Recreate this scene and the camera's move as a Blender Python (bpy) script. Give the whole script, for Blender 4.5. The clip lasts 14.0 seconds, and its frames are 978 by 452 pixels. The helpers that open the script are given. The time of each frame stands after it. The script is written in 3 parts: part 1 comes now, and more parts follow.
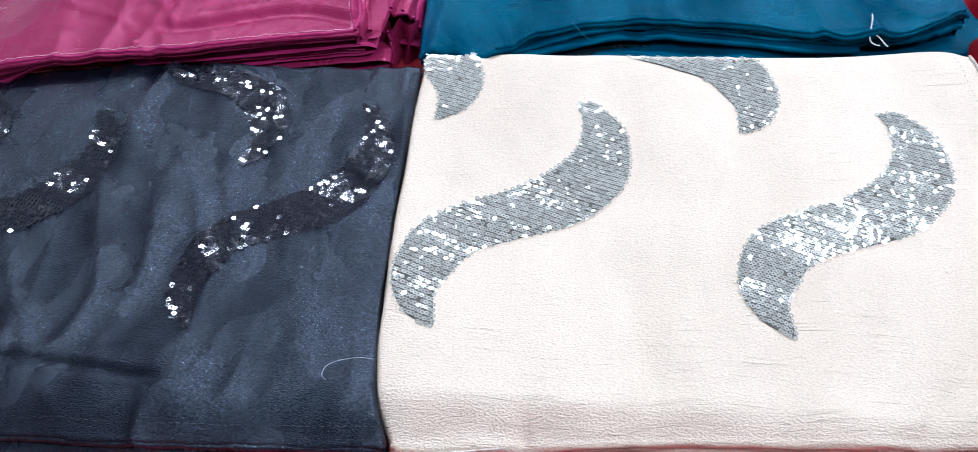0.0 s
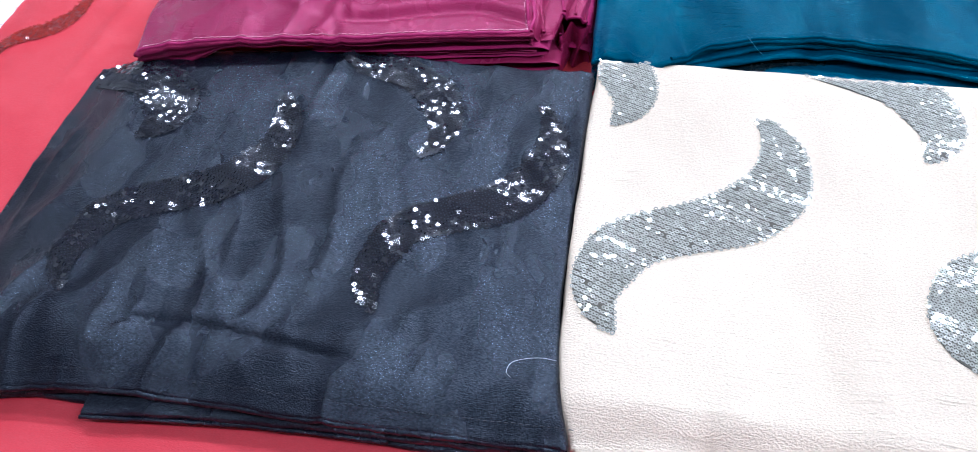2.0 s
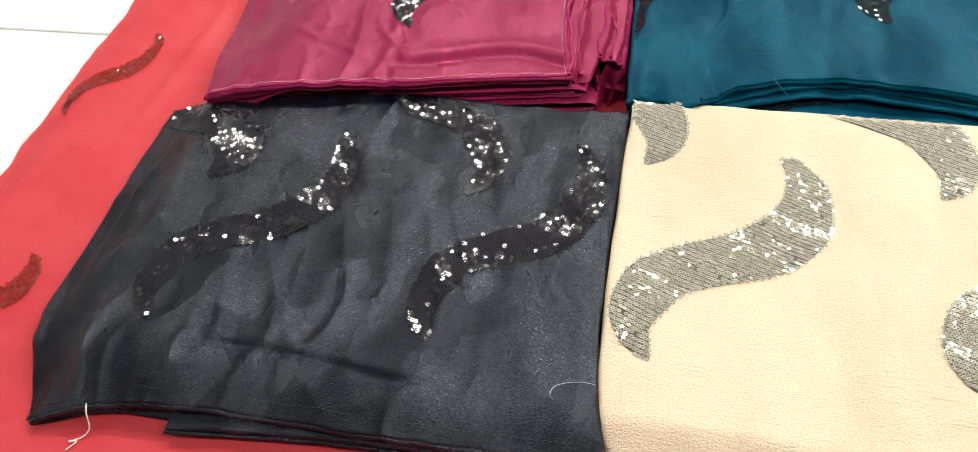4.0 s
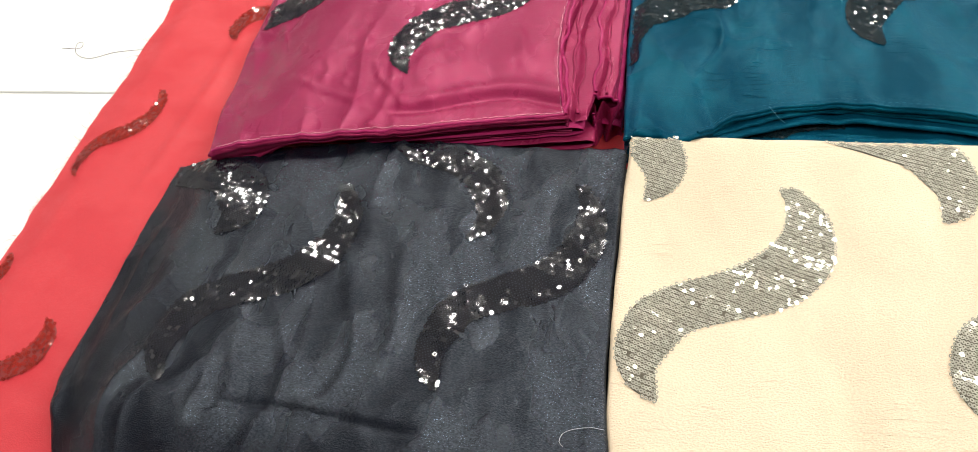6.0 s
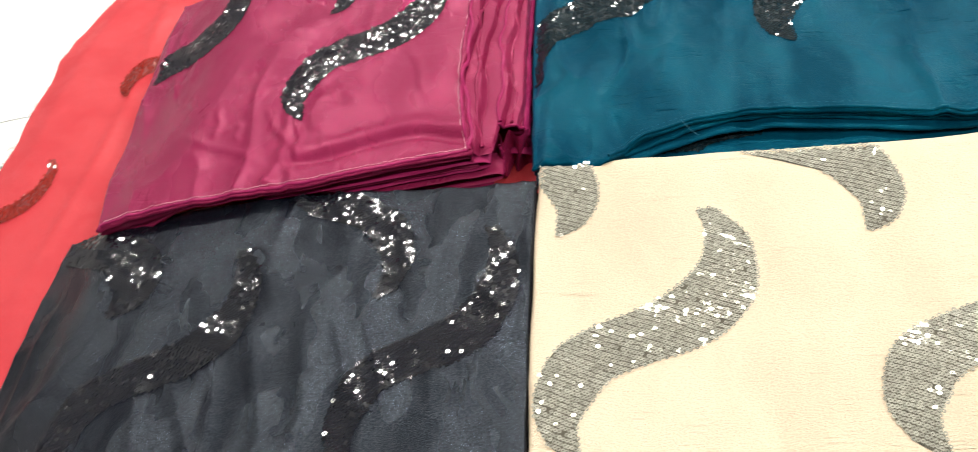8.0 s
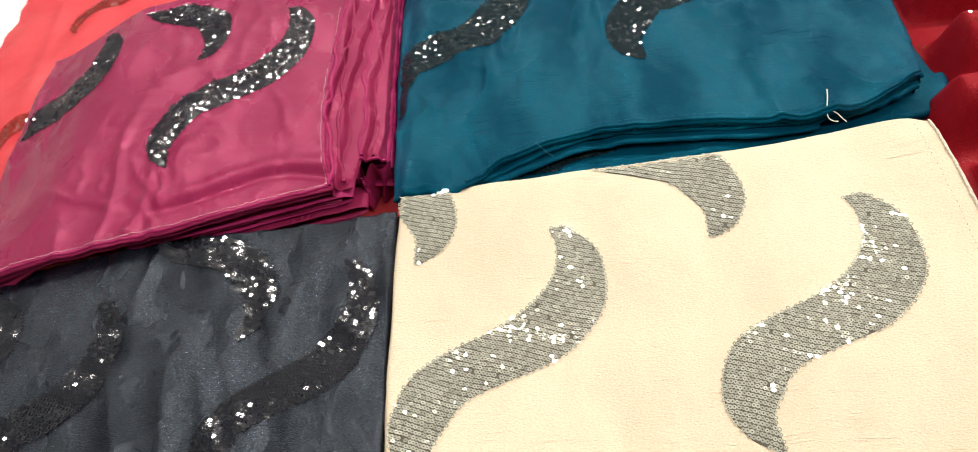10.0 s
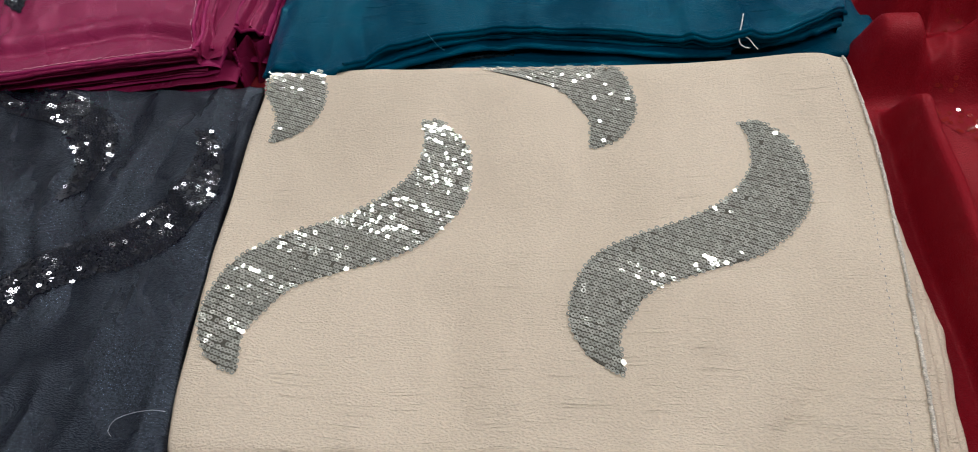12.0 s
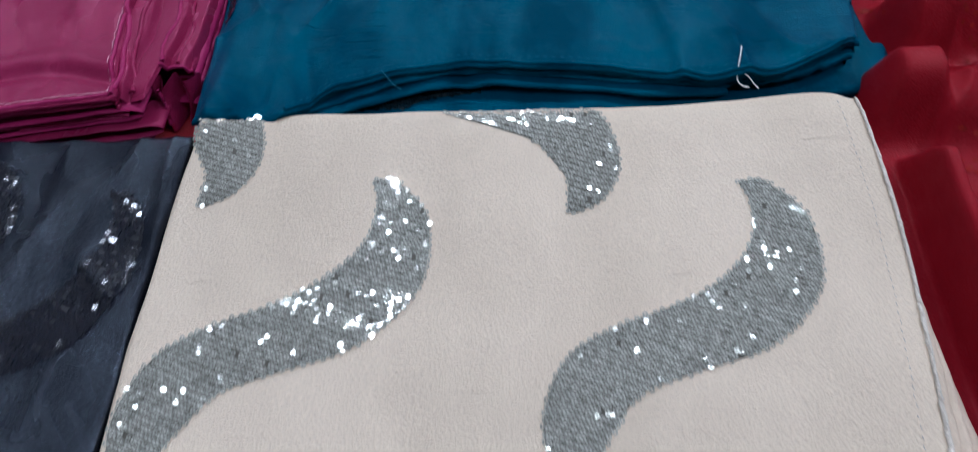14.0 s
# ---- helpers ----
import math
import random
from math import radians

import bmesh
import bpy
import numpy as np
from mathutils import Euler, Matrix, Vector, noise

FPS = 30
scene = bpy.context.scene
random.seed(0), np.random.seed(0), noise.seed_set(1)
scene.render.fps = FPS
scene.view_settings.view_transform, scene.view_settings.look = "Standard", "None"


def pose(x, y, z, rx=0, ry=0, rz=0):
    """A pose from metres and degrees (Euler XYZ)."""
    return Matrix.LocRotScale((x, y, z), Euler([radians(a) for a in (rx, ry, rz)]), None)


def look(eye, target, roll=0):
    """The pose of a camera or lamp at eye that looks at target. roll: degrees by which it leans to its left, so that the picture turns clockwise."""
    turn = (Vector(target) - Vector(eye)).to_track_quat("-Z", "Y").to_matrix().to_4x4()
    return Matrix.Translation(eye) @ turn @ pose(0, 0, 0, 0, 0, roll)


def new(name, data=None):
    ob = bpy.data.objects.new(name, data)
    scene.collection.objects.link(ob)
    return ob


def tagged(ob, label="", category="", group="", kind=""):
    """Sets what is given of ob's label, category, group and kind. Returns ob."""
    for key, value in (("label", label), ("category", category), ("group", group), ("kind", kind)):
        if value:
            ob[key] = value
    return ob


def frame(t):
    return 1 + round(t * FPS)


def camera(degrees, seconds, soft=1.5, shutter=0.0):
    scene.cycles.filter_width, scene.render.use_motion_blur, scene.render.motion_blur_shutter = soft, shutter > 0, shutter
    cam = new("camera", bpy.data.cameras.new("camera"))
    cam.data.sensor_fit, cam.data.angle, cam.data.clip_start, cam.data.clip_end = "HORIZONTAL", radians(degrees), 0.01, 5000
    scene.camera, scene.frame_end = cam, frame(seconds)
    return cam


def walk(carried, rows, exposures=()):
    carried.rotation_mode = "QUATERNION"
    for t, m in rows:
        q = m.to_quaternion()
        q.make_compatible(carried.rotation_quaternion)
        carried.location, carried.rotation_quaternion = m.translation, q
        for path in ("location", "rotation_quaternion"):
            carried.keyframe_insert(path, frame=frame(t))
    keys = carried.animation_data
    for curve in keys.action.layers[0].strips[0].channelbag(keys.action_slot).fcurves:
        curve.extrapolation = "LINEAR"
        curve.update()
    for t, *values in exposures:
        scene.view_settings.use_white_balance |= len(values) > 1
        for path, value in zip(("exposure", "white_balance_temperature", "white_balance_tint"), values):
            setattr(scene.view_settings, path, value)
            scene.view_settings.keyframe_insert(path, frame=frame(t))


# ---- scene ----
cam = camera(61.9, 14.0, soft=0.8, shutter=0.5)
PATH = [
    (0, (0.0474, -0.0231, 0.4028), (0.0084, 0.2790, 0.0063), -3.18),
    (0.5, (0.0349, -0.0216, 0.4082), (-0.0138, 0.2762, 0.0096), -3.67),
    (1, (0.0119, -0.0262, 0.4109), (-0.0446, 0.2693, 0.0116), -3.62),
    (1.5, (-0.0089, -0.0298, 0.4116), (-0.0758, 0.2651, 0.0134), -3.70),
    (2, (-0.0209, -0.0305, 0.4129), (-0.0949, 0.2636, 0.0154), -3.95),
    (2.5, (-0.0269, -0.0327, 0.4182), (-0.1076, 0.2604, 0.0211), -4.52),
    (2.7, (-0.0288, -0.0345, 0.4185), (-0.1113, 0.2588, 0.0221), -4.76),
    (4.8, (-0.0224, -0.0492, 0.4716), (-0.1232, 0.2489, 0.0830), -8.26),
    (5, (-0.0232, -0.0489, 0.4702), (-0.1258, 0.2500, 0.0827), -8.75),
    (5.5, (-0.0209, -0.0391, 0.4735), (-0.1242, 0.2608, 0.0870), -9.46),
    (6, (-0.0165, -0.0305, 0.4713), (-0.1201, 0.2696, 0.0851), -10.76),
    (6.5, (-0.0145, -0.0229, 0.4651), (-0.1175, 0.2768, 0.0784), -12.13),
    (7, (-0.0172, -0.0082, 0.4572), (-0.1185, 0.2911, 0.0697), -12.74),
    (7.5, (-0.0022, 0.0123, 0.4586), (-0.0991, 0.3090, 0.0679), -14.33),
    (8, (0.0223, 0.0254, 0.4601), (-0.0675, 0.3243, 0.0695), -15.19),
    (8.5, (0.0527, 0.0353, 0.4725), (-0.0296, 0.3341, 0.0801), -17.17),
    (8.7, (0.0609, 0.0360, 0.4746), (-0.0150, 0.3375, 0.0831), -18.22),
    (10.8, (0.1026, 0.0167, 0.4180), (0.0569, 0.3354, 0.0354), -10.94),
    (11, (0.1087, 0.0216, 0.4065), (0.0627, 0.3390, 0.0230), -8.84),
    (11.5, (0.1259, 0.0252, 0.3817), (0.0824, 0.3332, -0.0098), -5.87),
    (12, (0.1412, 0.0165, 0.3819), (0.0992, 0.3183, -0.0145), -5.48),
    (12.5, (0.1516, 0.0161, 0.3793), (0.1114, 0.3129, -0.0211), -5.40),
    (13, (0.1536, 0.0257, 0.3734), (0.1176, 0.3173, -0.0312), -4.98),
    (13.5, (0.1519, 0.0439, 0.3726), (0.1193, 0.3311, -0.0354), -4.84),
    (14, (0.1463, 0.0988, 0.3637), (0.1140, 0.3855, -0.0446), -4.98),
]

# exposure and white balance of the phone, which it changes on the way
EXPOSURES = [(0.0, 0.60, 5100, 11), (0.5, 0.70, 5000, 12), (1.0, 0.74, 4950, 12), (2.0, 0.72, 5050, 12), (2.4, 0.76, 5500, 9), (2.9, 0.68, 6600, 8),
             (4.0, 0.62, 7050, 8), (8.5, 0.70, 6850, 6), (10.8, 0.42, 7350, 6), (11.3, 0.12, 7800, 8), (11.6, -0.12, 7500, 8), (11.9, -0.28, 6300, 9),
             (12.2, -0.30, 5750, 10), (12.8, -0.28, 5500, 11), (14.0, -0.28, 5150, 11)]
walk(cam, [(t, look(eye, target, roll)) for t, eye, target, roll in PATH], EXPOSURES)

# ---- light ----
world = bpy.data.worlds.new("world")
scene.world = world
world.use_nodes = True
world.node_tree.nodes["Background"].inputs["Color"].default_value = (0.9, 0.95, 1.0, 1)
world.node_tree.nodes["Background"].inputs["Strength"].default_value = 0.05


def unseen_tube_light(x, y, sx, sy, watts, turn=0):
    data = bpy.data.lights.new("unseen_light", "AREA")
    data.shape, data.size, data.size_y, data.energy = "RECTANGLE", sx, sy, watts
    data.color = (1.0, 0.98, 0.96)
    ob = new("unseen_light", data)
    ob.matrix_world = pose(x, y, 1.68, 0, 0, turn)
    return ob


# unseen tube lamps, added in rows under the ceiling for light, sheen and glints
unseen_tube_light(-0.55, 1.42, 1.2, 0.05, 20, 3)
unseen_tube_light(1.42, 1.25, 1.2, 0.05, 21, 3)
unseen_tube_light(-0.70, 2.55, 1.2, 0.05, 11, 3)
unseen_tube_light(0.95, 2.75, 1.2, 0.05, 16, 3)
unseen_tube_light(-0.75, -0.35, 1.2, 0.05, 6, 3)
unseen_tube_light(1.15, -0.10, 1.2, 0.05, 13, 3)


# ---- materials ----
def nodes_of(name):
    m = bpy.data.materials.new(name)
    m.use_nodes = True
    nt = m.node_tree
    return m, nt, nt.nodes["Principled BSDF"]


def link(nt, a, b):
    nt.links.new(a, b)


def noise_node(nt, coord, scale, xyz, detail=2.0, rough=0.5):
    mp = nt.nodes.new("ShaderNodeMapping")
    mp.inputs["Scale"].default_value = xyz
    link(nt, coord, mp.inputs["Vector"])
    tx = nt.nodes.new("ShaderNodeTexNoise")
    tx.inputs["Scale"].default_value = scale
    tx.inputs["Detail"].default_value = detail
    tx.inputs["Roughness"].default_value = rough
    link(nt, mp.outputs["Vector"], tx.inputs["Vector"])
    return tx.outputs["Fac"]


def ramp(nt, fac, lo, hi, a, b):
    mr = nt.nodes.new("ShaderNodeMapRange")
    for key, value in (("From Min", lo), ("From Max", hi), ("To Min", a), ("To Max", b)):
        mr.inputs[key].default_value = value
    link(nt, fac, mr.inputs["Value"])
    return mr.outputs["Result"]


def sums(nt, a, b, op="ADD"):
    n = nt.nodes.new("ShaderNodeMath")
    n.operation = op
    link(nt, a, n.inputs[0])
    if isinstance(b, float):
        n.inputs[1].default_value = b
    else:
        link(nt, b, n.inputs[1])
    return n.outputs[0]


def tint_by(nt, base, fac):
    """base colour times a factor."""
    mix = nt.nodes.new("ShaderNodeMix")
    mix.data_type, mix.blend_type = "RGBA", "MULTIPLY"
    mix.inputs["Factor"].default_value = 1.0
    mix.inputs["A"].default_value = (*base, 1)
    link(nt, fac, mix.inputs["B"])
    return mix.outputs["Result"]


def cloth(name, base, rough=0.5, spec=0.4, shine=(1, 1, 1), crinkle=0.0, patch=0.1, weave=0.12,
          thin=0.0, crinkle_size=(28, 520), weave_depth=0.0004, grain_size=(900, 1500), patch_size=(30, 14), lustre=0.5, front=None):
    """Woven cloth: a grainy weave, mottled sheen put into colour, gloss and roughness, and crepe lines along x."""
    m, nt, b = nodes_of(name)
    co = nt.nodes.new("ShaderNodeTexCoord").outputs["Object"]
    warp = noise_node(nt, co, 1.0, (16, 16, 16), 3)
    slack_bend = noise_node(nt, co, 1.0, (7, 7, 7), 1)
    sep = nt.nodes.new("ShaderNodeSeparateXYZ")
    link(nt, co, sep.inputs[0])
    bend = ramp(nt, warp, 0.2, 0.8, -0.014, 0.014)
    y2 = sums(nt, sep.outputs["Y"], bend)
    x2 = sums(nt, sep.outputs["X"], bend, "SUBTRACT")
    cmb = nt.nodes.new("ShaderNodeCombineXYZ")
    link(nt, x2, cmb.inputs["X"])
    link(nt, y2, cmb.inputs["Y"])
    link(nt, sep.outputs["Z"], cmb.inputs["Z"])
    wco = cmb.outputs[0]
    slack = nt.nodes.new("ShaderNodeCombineXYZ")
    link(nt, sep.outputs["X"], slack.inputs["X"])
    link(nt, sums(nt, sep.outputs["Y"], ramp(nt, slack_bend, 0.2, 0.8, -0.008, 0.008)), slack.inputs["Y"])
    link(nt, sep.outputs["Z"], slack.inputs["Z"])
    soft_co = slack.outputs[0]
    grain = noise_node(nt, co, 1.0, (grain_size[0], grain_size[1], 900), 2, 0.6)
    glitter = noise_node(nt, co, 1.0, (grain_size[0] * 0.7, grain_size[1] * 0.7, 700), 1)
    sheen_mottle = noise_node(nt, wco, 1.0, (patch_size[0], patch_size[1], 20), 3, 0.55)
    broad_tone = noise_node(nt, co, 1.0, (6, 6, 6), 2)
    lines = noise_node(nt, soft_co, 1.0, (crinkle_size[0], crinkle_size[1], 60), 2, 0.5)
    zone = noise_node(nt, co, 1.0, (9, 17, 5), 2)
    f = ramp(nt, grain, 0.3, 0.7, 1 - weave, 1 + weave)
    # satin sheen painted into the base colour, lighter and darker in blotches
    f = sums(nt, f, ramp(nt, sheen_mottle, 0.39, 0.61, 1 - patch, 1 + patch), "MULTIPLY")
    # slight broad variation of tone
    f = sums(nt, f, ramp(nt, broad_tone, 0.3, 0.7, 0.96, 1.04), "MULTIPLY")
    link(nt, tint_by(nt, base, f), b.inputs["Base Color"])
    link(nt, ramp(nt, sheen_mottle, 0.39, 0.61, rough + 0.10, rough - 0.06), b.inputs["Roughness"])
    sheen = sums(nt, ramp(nt, sheen_mottle, 0.39, 0.61, spec * (1 - lustre), spec * (1 + lustre)), ramp(nt, glitter, 0.35, 0.70, 0.70, 1.5), "MULTIPLY")
    link(nt, sheen, b.inputs["Specular IOR Level"])
    b.inputs["Specular Tint"].default_value = (*shine, 1)
    if thin:
        b.inputs["Alpha"].default_value = thin
    bump = nt.nodes.new("ShaderNodeBump")
    bump.inputs["Strength"].default_value = 0.6
    bump.inputs["Distance"].default_value = weave_depth
    link(nt, grain, bump.inputs["Height"])
    last = bump
    if crinkle:
        b2 = nt.nodes.new("ShaderNodeBump")
        b2.inputs["Strength"].default_value = min(1.0, 0.6 * crinkle)
        b2.inputs["Distance"].default_value = 0.0012
        crease = ramp(nt, lines, 0.27, 0.38, 0.0, 1.0)
        if front:
            zone = sums(nt, zone, ramp(nt, sep.outputs["Y"], front[0], front[1], 0.16, 0.0))
        link(nt, sums(nt, crease, ramp(nt, zone, 0.40, 0.62, 0.12, 1.0), "MULTIPLY"), b2.inputs["Height"])
        link(nt, bump.outputs["Normal"], b2.inputs["Normal"])
        last = b2
    link(nt, last.outputs["Normal"], b.inputs["Normal"])
    return m


def plain(name, base, rough=0.5, metal=0.0, spec=0.5, var=0.08, size=300, island=0.0):
    m, nt, b = nodes_of(name)
    co = nt.nodes.new("ShaderNodeTexCoord").outputs["Object"]
    f = ramp(nt, noise_node(nt, co, 1.0, (size, size, size), 3), 0.3, 0.7, 1 - var, 1 + var)
    if island:
        g = nt.nodes.new("ShaderNodeNewGeometry")
        f = sums(nt, f, ramp(nt, g.outputs["Random Per Island"], 0, 1, 1 - island, 1 + island), "MULTIPLY")
    link(nt, tint_by(nt, base, f), b.inputs["Base Color"])
    b.inputs["Roughness"].default_value = rough
    b.inputs["Metallic"].default_value = metal
    b.inputs["Specular IOR Level"].default_value = spec
    return m


CREAM = cloth("cream_crepe", (0.80, 0.665, 0.505), rough=0.55, spec=0.22, crinkle=1.1, front=(0.15, 0.25), patch=0.045, weave=0.07, crinkle_size=(30, 1350), weave_depth=0.0026,
              grain_size=(700, 1150), patch_size=(16, 7))
NAVY = cloth("navy_satin", (0.0022, 0.0030, 0.0082), rough=0.26, spec=0.58, shine=(0.72, 0.84, 1.0), patch=0.12, weave=0.3, weave_depth=0.0011, lustre=0.42)
MAGENTA = cloth("magenta_satin", (0.225, 0.0125, 0.060), rough=0.27, spec=0.62, shine=(1.0, 0.20, 0.42), patch=0.06, weave=0.1, weave_depth=0.0006, lustre=0.3,
                crinkle=0.5, crinkle_size=(40, 700), patch_size=(24, 16))
TEAL = cloth("teal_crepe", (0.0003, 0.043, 0.089), rough=0.37, spec=0.28, shine=(0.0, 0.8, 0.9), crinkle=1.3, patch=0.16, weave=0.18, crinkle_size=(36, 640), weave_depth=0.0009)
RED = cloth("red_thin_cloth", (0.62, 0.046, 0.062), rough=0.5, spec=0.25, shine=(1, 0.6, 0.6), patch=0.03, weave=0.05, thin=0.86, lustre=0.4, patch_size=(14, 20))
CRIMSON = cloth("crimson_satin", (0.25, 0.006, 0.014), rough=0.42, spec=0.24, shine=(1, 0.35, 0.35), patch=0.06, weave=0.12, weave_depth=0.0009)
CREAM_HEM = cloth("grey_overlock_thread", (0.62, 0.56, 0.47), rough=0.7, spec=0.2, patch=0.1, weave=0.35)
# lighter copy of the magenta: light on hems and folds put into colour
MAGENTA_LIGHTER = cloth("lighter_magenta_satin", (0.29, 0.014, 0.088), rough=0.38, spec=0.5, shine=(1.0, 0.25, 0.5), patch=0.1, weave=0.2)
SILVER = plain("silver_sequin", (0.66, 0.66, 0.57), rough=0.11, metal=0.48, island=0.22)
# backing thread, its colour darkened for the shade between the sequins
SILVER_BASE = plain("gap_shade_backing", (0.075, 0.068, 0.048), rough=0.6, var=0.3, size=900)
BLACKSEQ = plain("black_sequin", (0.010, 0.012, 0.020), rough=0.10, spec=0.9, island=0.4)
BLACK_BASE = plain("black_backing_thread", (0.004, 0.005, 0.009), rough=0.6, var=0.3, size=900)
PLUM_BASE = plain("plum_backing_thread", (0.035, 0.012, 0.024), rough=0.6, var=0.3, size=900)
TEAL_SEQ = plain("dark_teal_sequin", (0.006, 0.018, 0.026), rough=0.06, spec=0.6, metal=0.0, island=0.3)
TEAL_BASE = plain("dark_teal_backing", (0.003, 0.012, 0.018), rough=0.6, var=0.3, size=900)
RED_SEQ = plain("red_sequin", (0.30, 0.022, 0.016), rough=0.07, spec=0.7, metal=0.0, island=0.3)
RED_BASE = plain("red_backing_thread", (0.22, 0.018, 0.018), rough=0.6, var=0.2, size=900)
WHITE_THREAD = plain("white_thread", (0.75, 0.73, 0.70), rough=0.7)
PINK_THREAD = plain("pale_pink_thread", (0.78, 0.45, 0.52), rough=0.7)
DARK_THREAD = plain("dark_thread", (0.03, 0.03, 0.035), rough=0.7)
NAVY_THREAD = plain("navy_thread", (0.012, 0.013, 0.018), rough=0.6)
GREY_THREAD = plain("grey_thread", (0.25, 0.25, 0.26), rough=0.7)
TEAL_THREAD = plain("teal_thread", (0.01, 0.12, 0.2), rough=0.6)
RED_THREAD = plain("red_thread", (0.6, 0.12, 0.12), rough=0.7)
LAMINATE = plain("white_laminate", (0.83, 0.84, 0.84), rough=0.4, spec=0.4, var=0.015, size=7)
JOINT = plain("grey_joint", (0.25, 0.26, 0.25), rough=0.8)
# kept dim, so the added walls and ceiling bounce little light
PAINT = plain("dim_wall_paint", (0.34, 0.33, 0.32), rough=0.9, spec=0.2, var=0.03, size=3)


# ---- mesh helpers ----
def as_object(name, verts, faces, material, parent=None, label="", smooth=True):
    me = bpy.data.meshes.new(name)
    me.from_pydata([tuple(v) for v in verts], [], faces)
    if smooth:
        me.polygons.foreach_set("use_smooth", [True] * len(me.polygons))
    me.materials.append(material)
    me.update()
    ob = new(name, me)
    ob.parent = parent
    if label:
        tagged(ob, label)
    return ob


def sm(a, b, x):
    t = min(1.0, max(0.0, (x - a) / (b - a)))
    return t * t * (3 - 2 * t)


def nz(x, y, sx, sy, seed):
    return noise.noise(Vector((x * sx + seed * 7.3, y * sy - seed * 3.1, seed * 1.7)))


def spline(points):
    """A smooth line through points: s in 0..1 gives a place (Catmull-Rom)."""
    p = [np.array(q, float) for q in points]
    p = [2 * p[0] - p[1]] + p + [2 * p[-1] - p[-2]]
    n = len(p) - 3

    def at(s):
        k = min(n - 1, max(0, int(s * n)))
        t = s * n - k
        a, b, c, d = p[k:k + 4]
        return 0.5 * ((2 * b) + (c - a) * t + (2 * a - 5 * b + 4 * c - d) * t * t + (3 * b - a - 3 * c + d) * t ** 3)
    return at


def tube_data(pts, radius, seg=6):
    """Verts and faces of a round thread along pts; radius is a number or a function of 0..1."""
    pts = [Vector(p) for p in pts]
    verts, faces, n = [], [], len(pts)
    for i, p in enumerate(pts):
        d = (pts[min(n - 1, i + 1)] - pts[max(0, i - 1)]).normalized()
        side = d.cross(Vector((0, 0, 1)))
        side = side.normalized() if side.length > 1e-4 else Vector((1, 0, 0))
        up = side.cross(d)
        r = radius(i / (n - 1)) if callable(radius) else radius
        for k in range(seg):
            a = 2 * math.pi * k / seg
            verts.append(p + r * (math.cos(a) * side + math.sin(a) * up))
    for i in range(n - 1):
        for k in range(seg):
            k2 = (k + 1) % seg
            faces.append((i * seg + k, i * seg + k2, (i + 1) * seg + k2, (i + 1) * seg + k))
    faces.append(tuple(range(seg)))
    faces.append(tuple((n - 1) * seg + k for k in reversed(range(seg))))
    return verts, faces


def join(chunks):
    verts, faces = [], []
    for v, f in chunks:
        o = len(verts)
        verts += list(v)
        faces += [tuple(i + o for i in q) for q in f]
    return verts, faces


def grid_faces(nu, nv):
    return [(j * nu + i, j * nu + i + 1, (j + 1) * nu + i + 1, (j + 1) * nu + i) for j in range(nv - 1) for i in range(nu - 1)]


def skirt_profile(depth, layers, out):
    """Steps out and down over the edge of a folded stack: a rolled lip and the edges of the layers below."""
    steps = [(0.0012, 0.0003), (0.0024, 0.0012), (0.0031, 0.0026), (0.0028, 0.0042), (0.0014, 0.0054)]
    n = layers * 4
    for i in range(1, n + 1):
        t = i / n
        steps.append((0.0012 + out * t + 0.0014 * math.sin(t * layers * 2 * math.pi), 0.0054 + (depth - 0.0054) * t))
    return steps


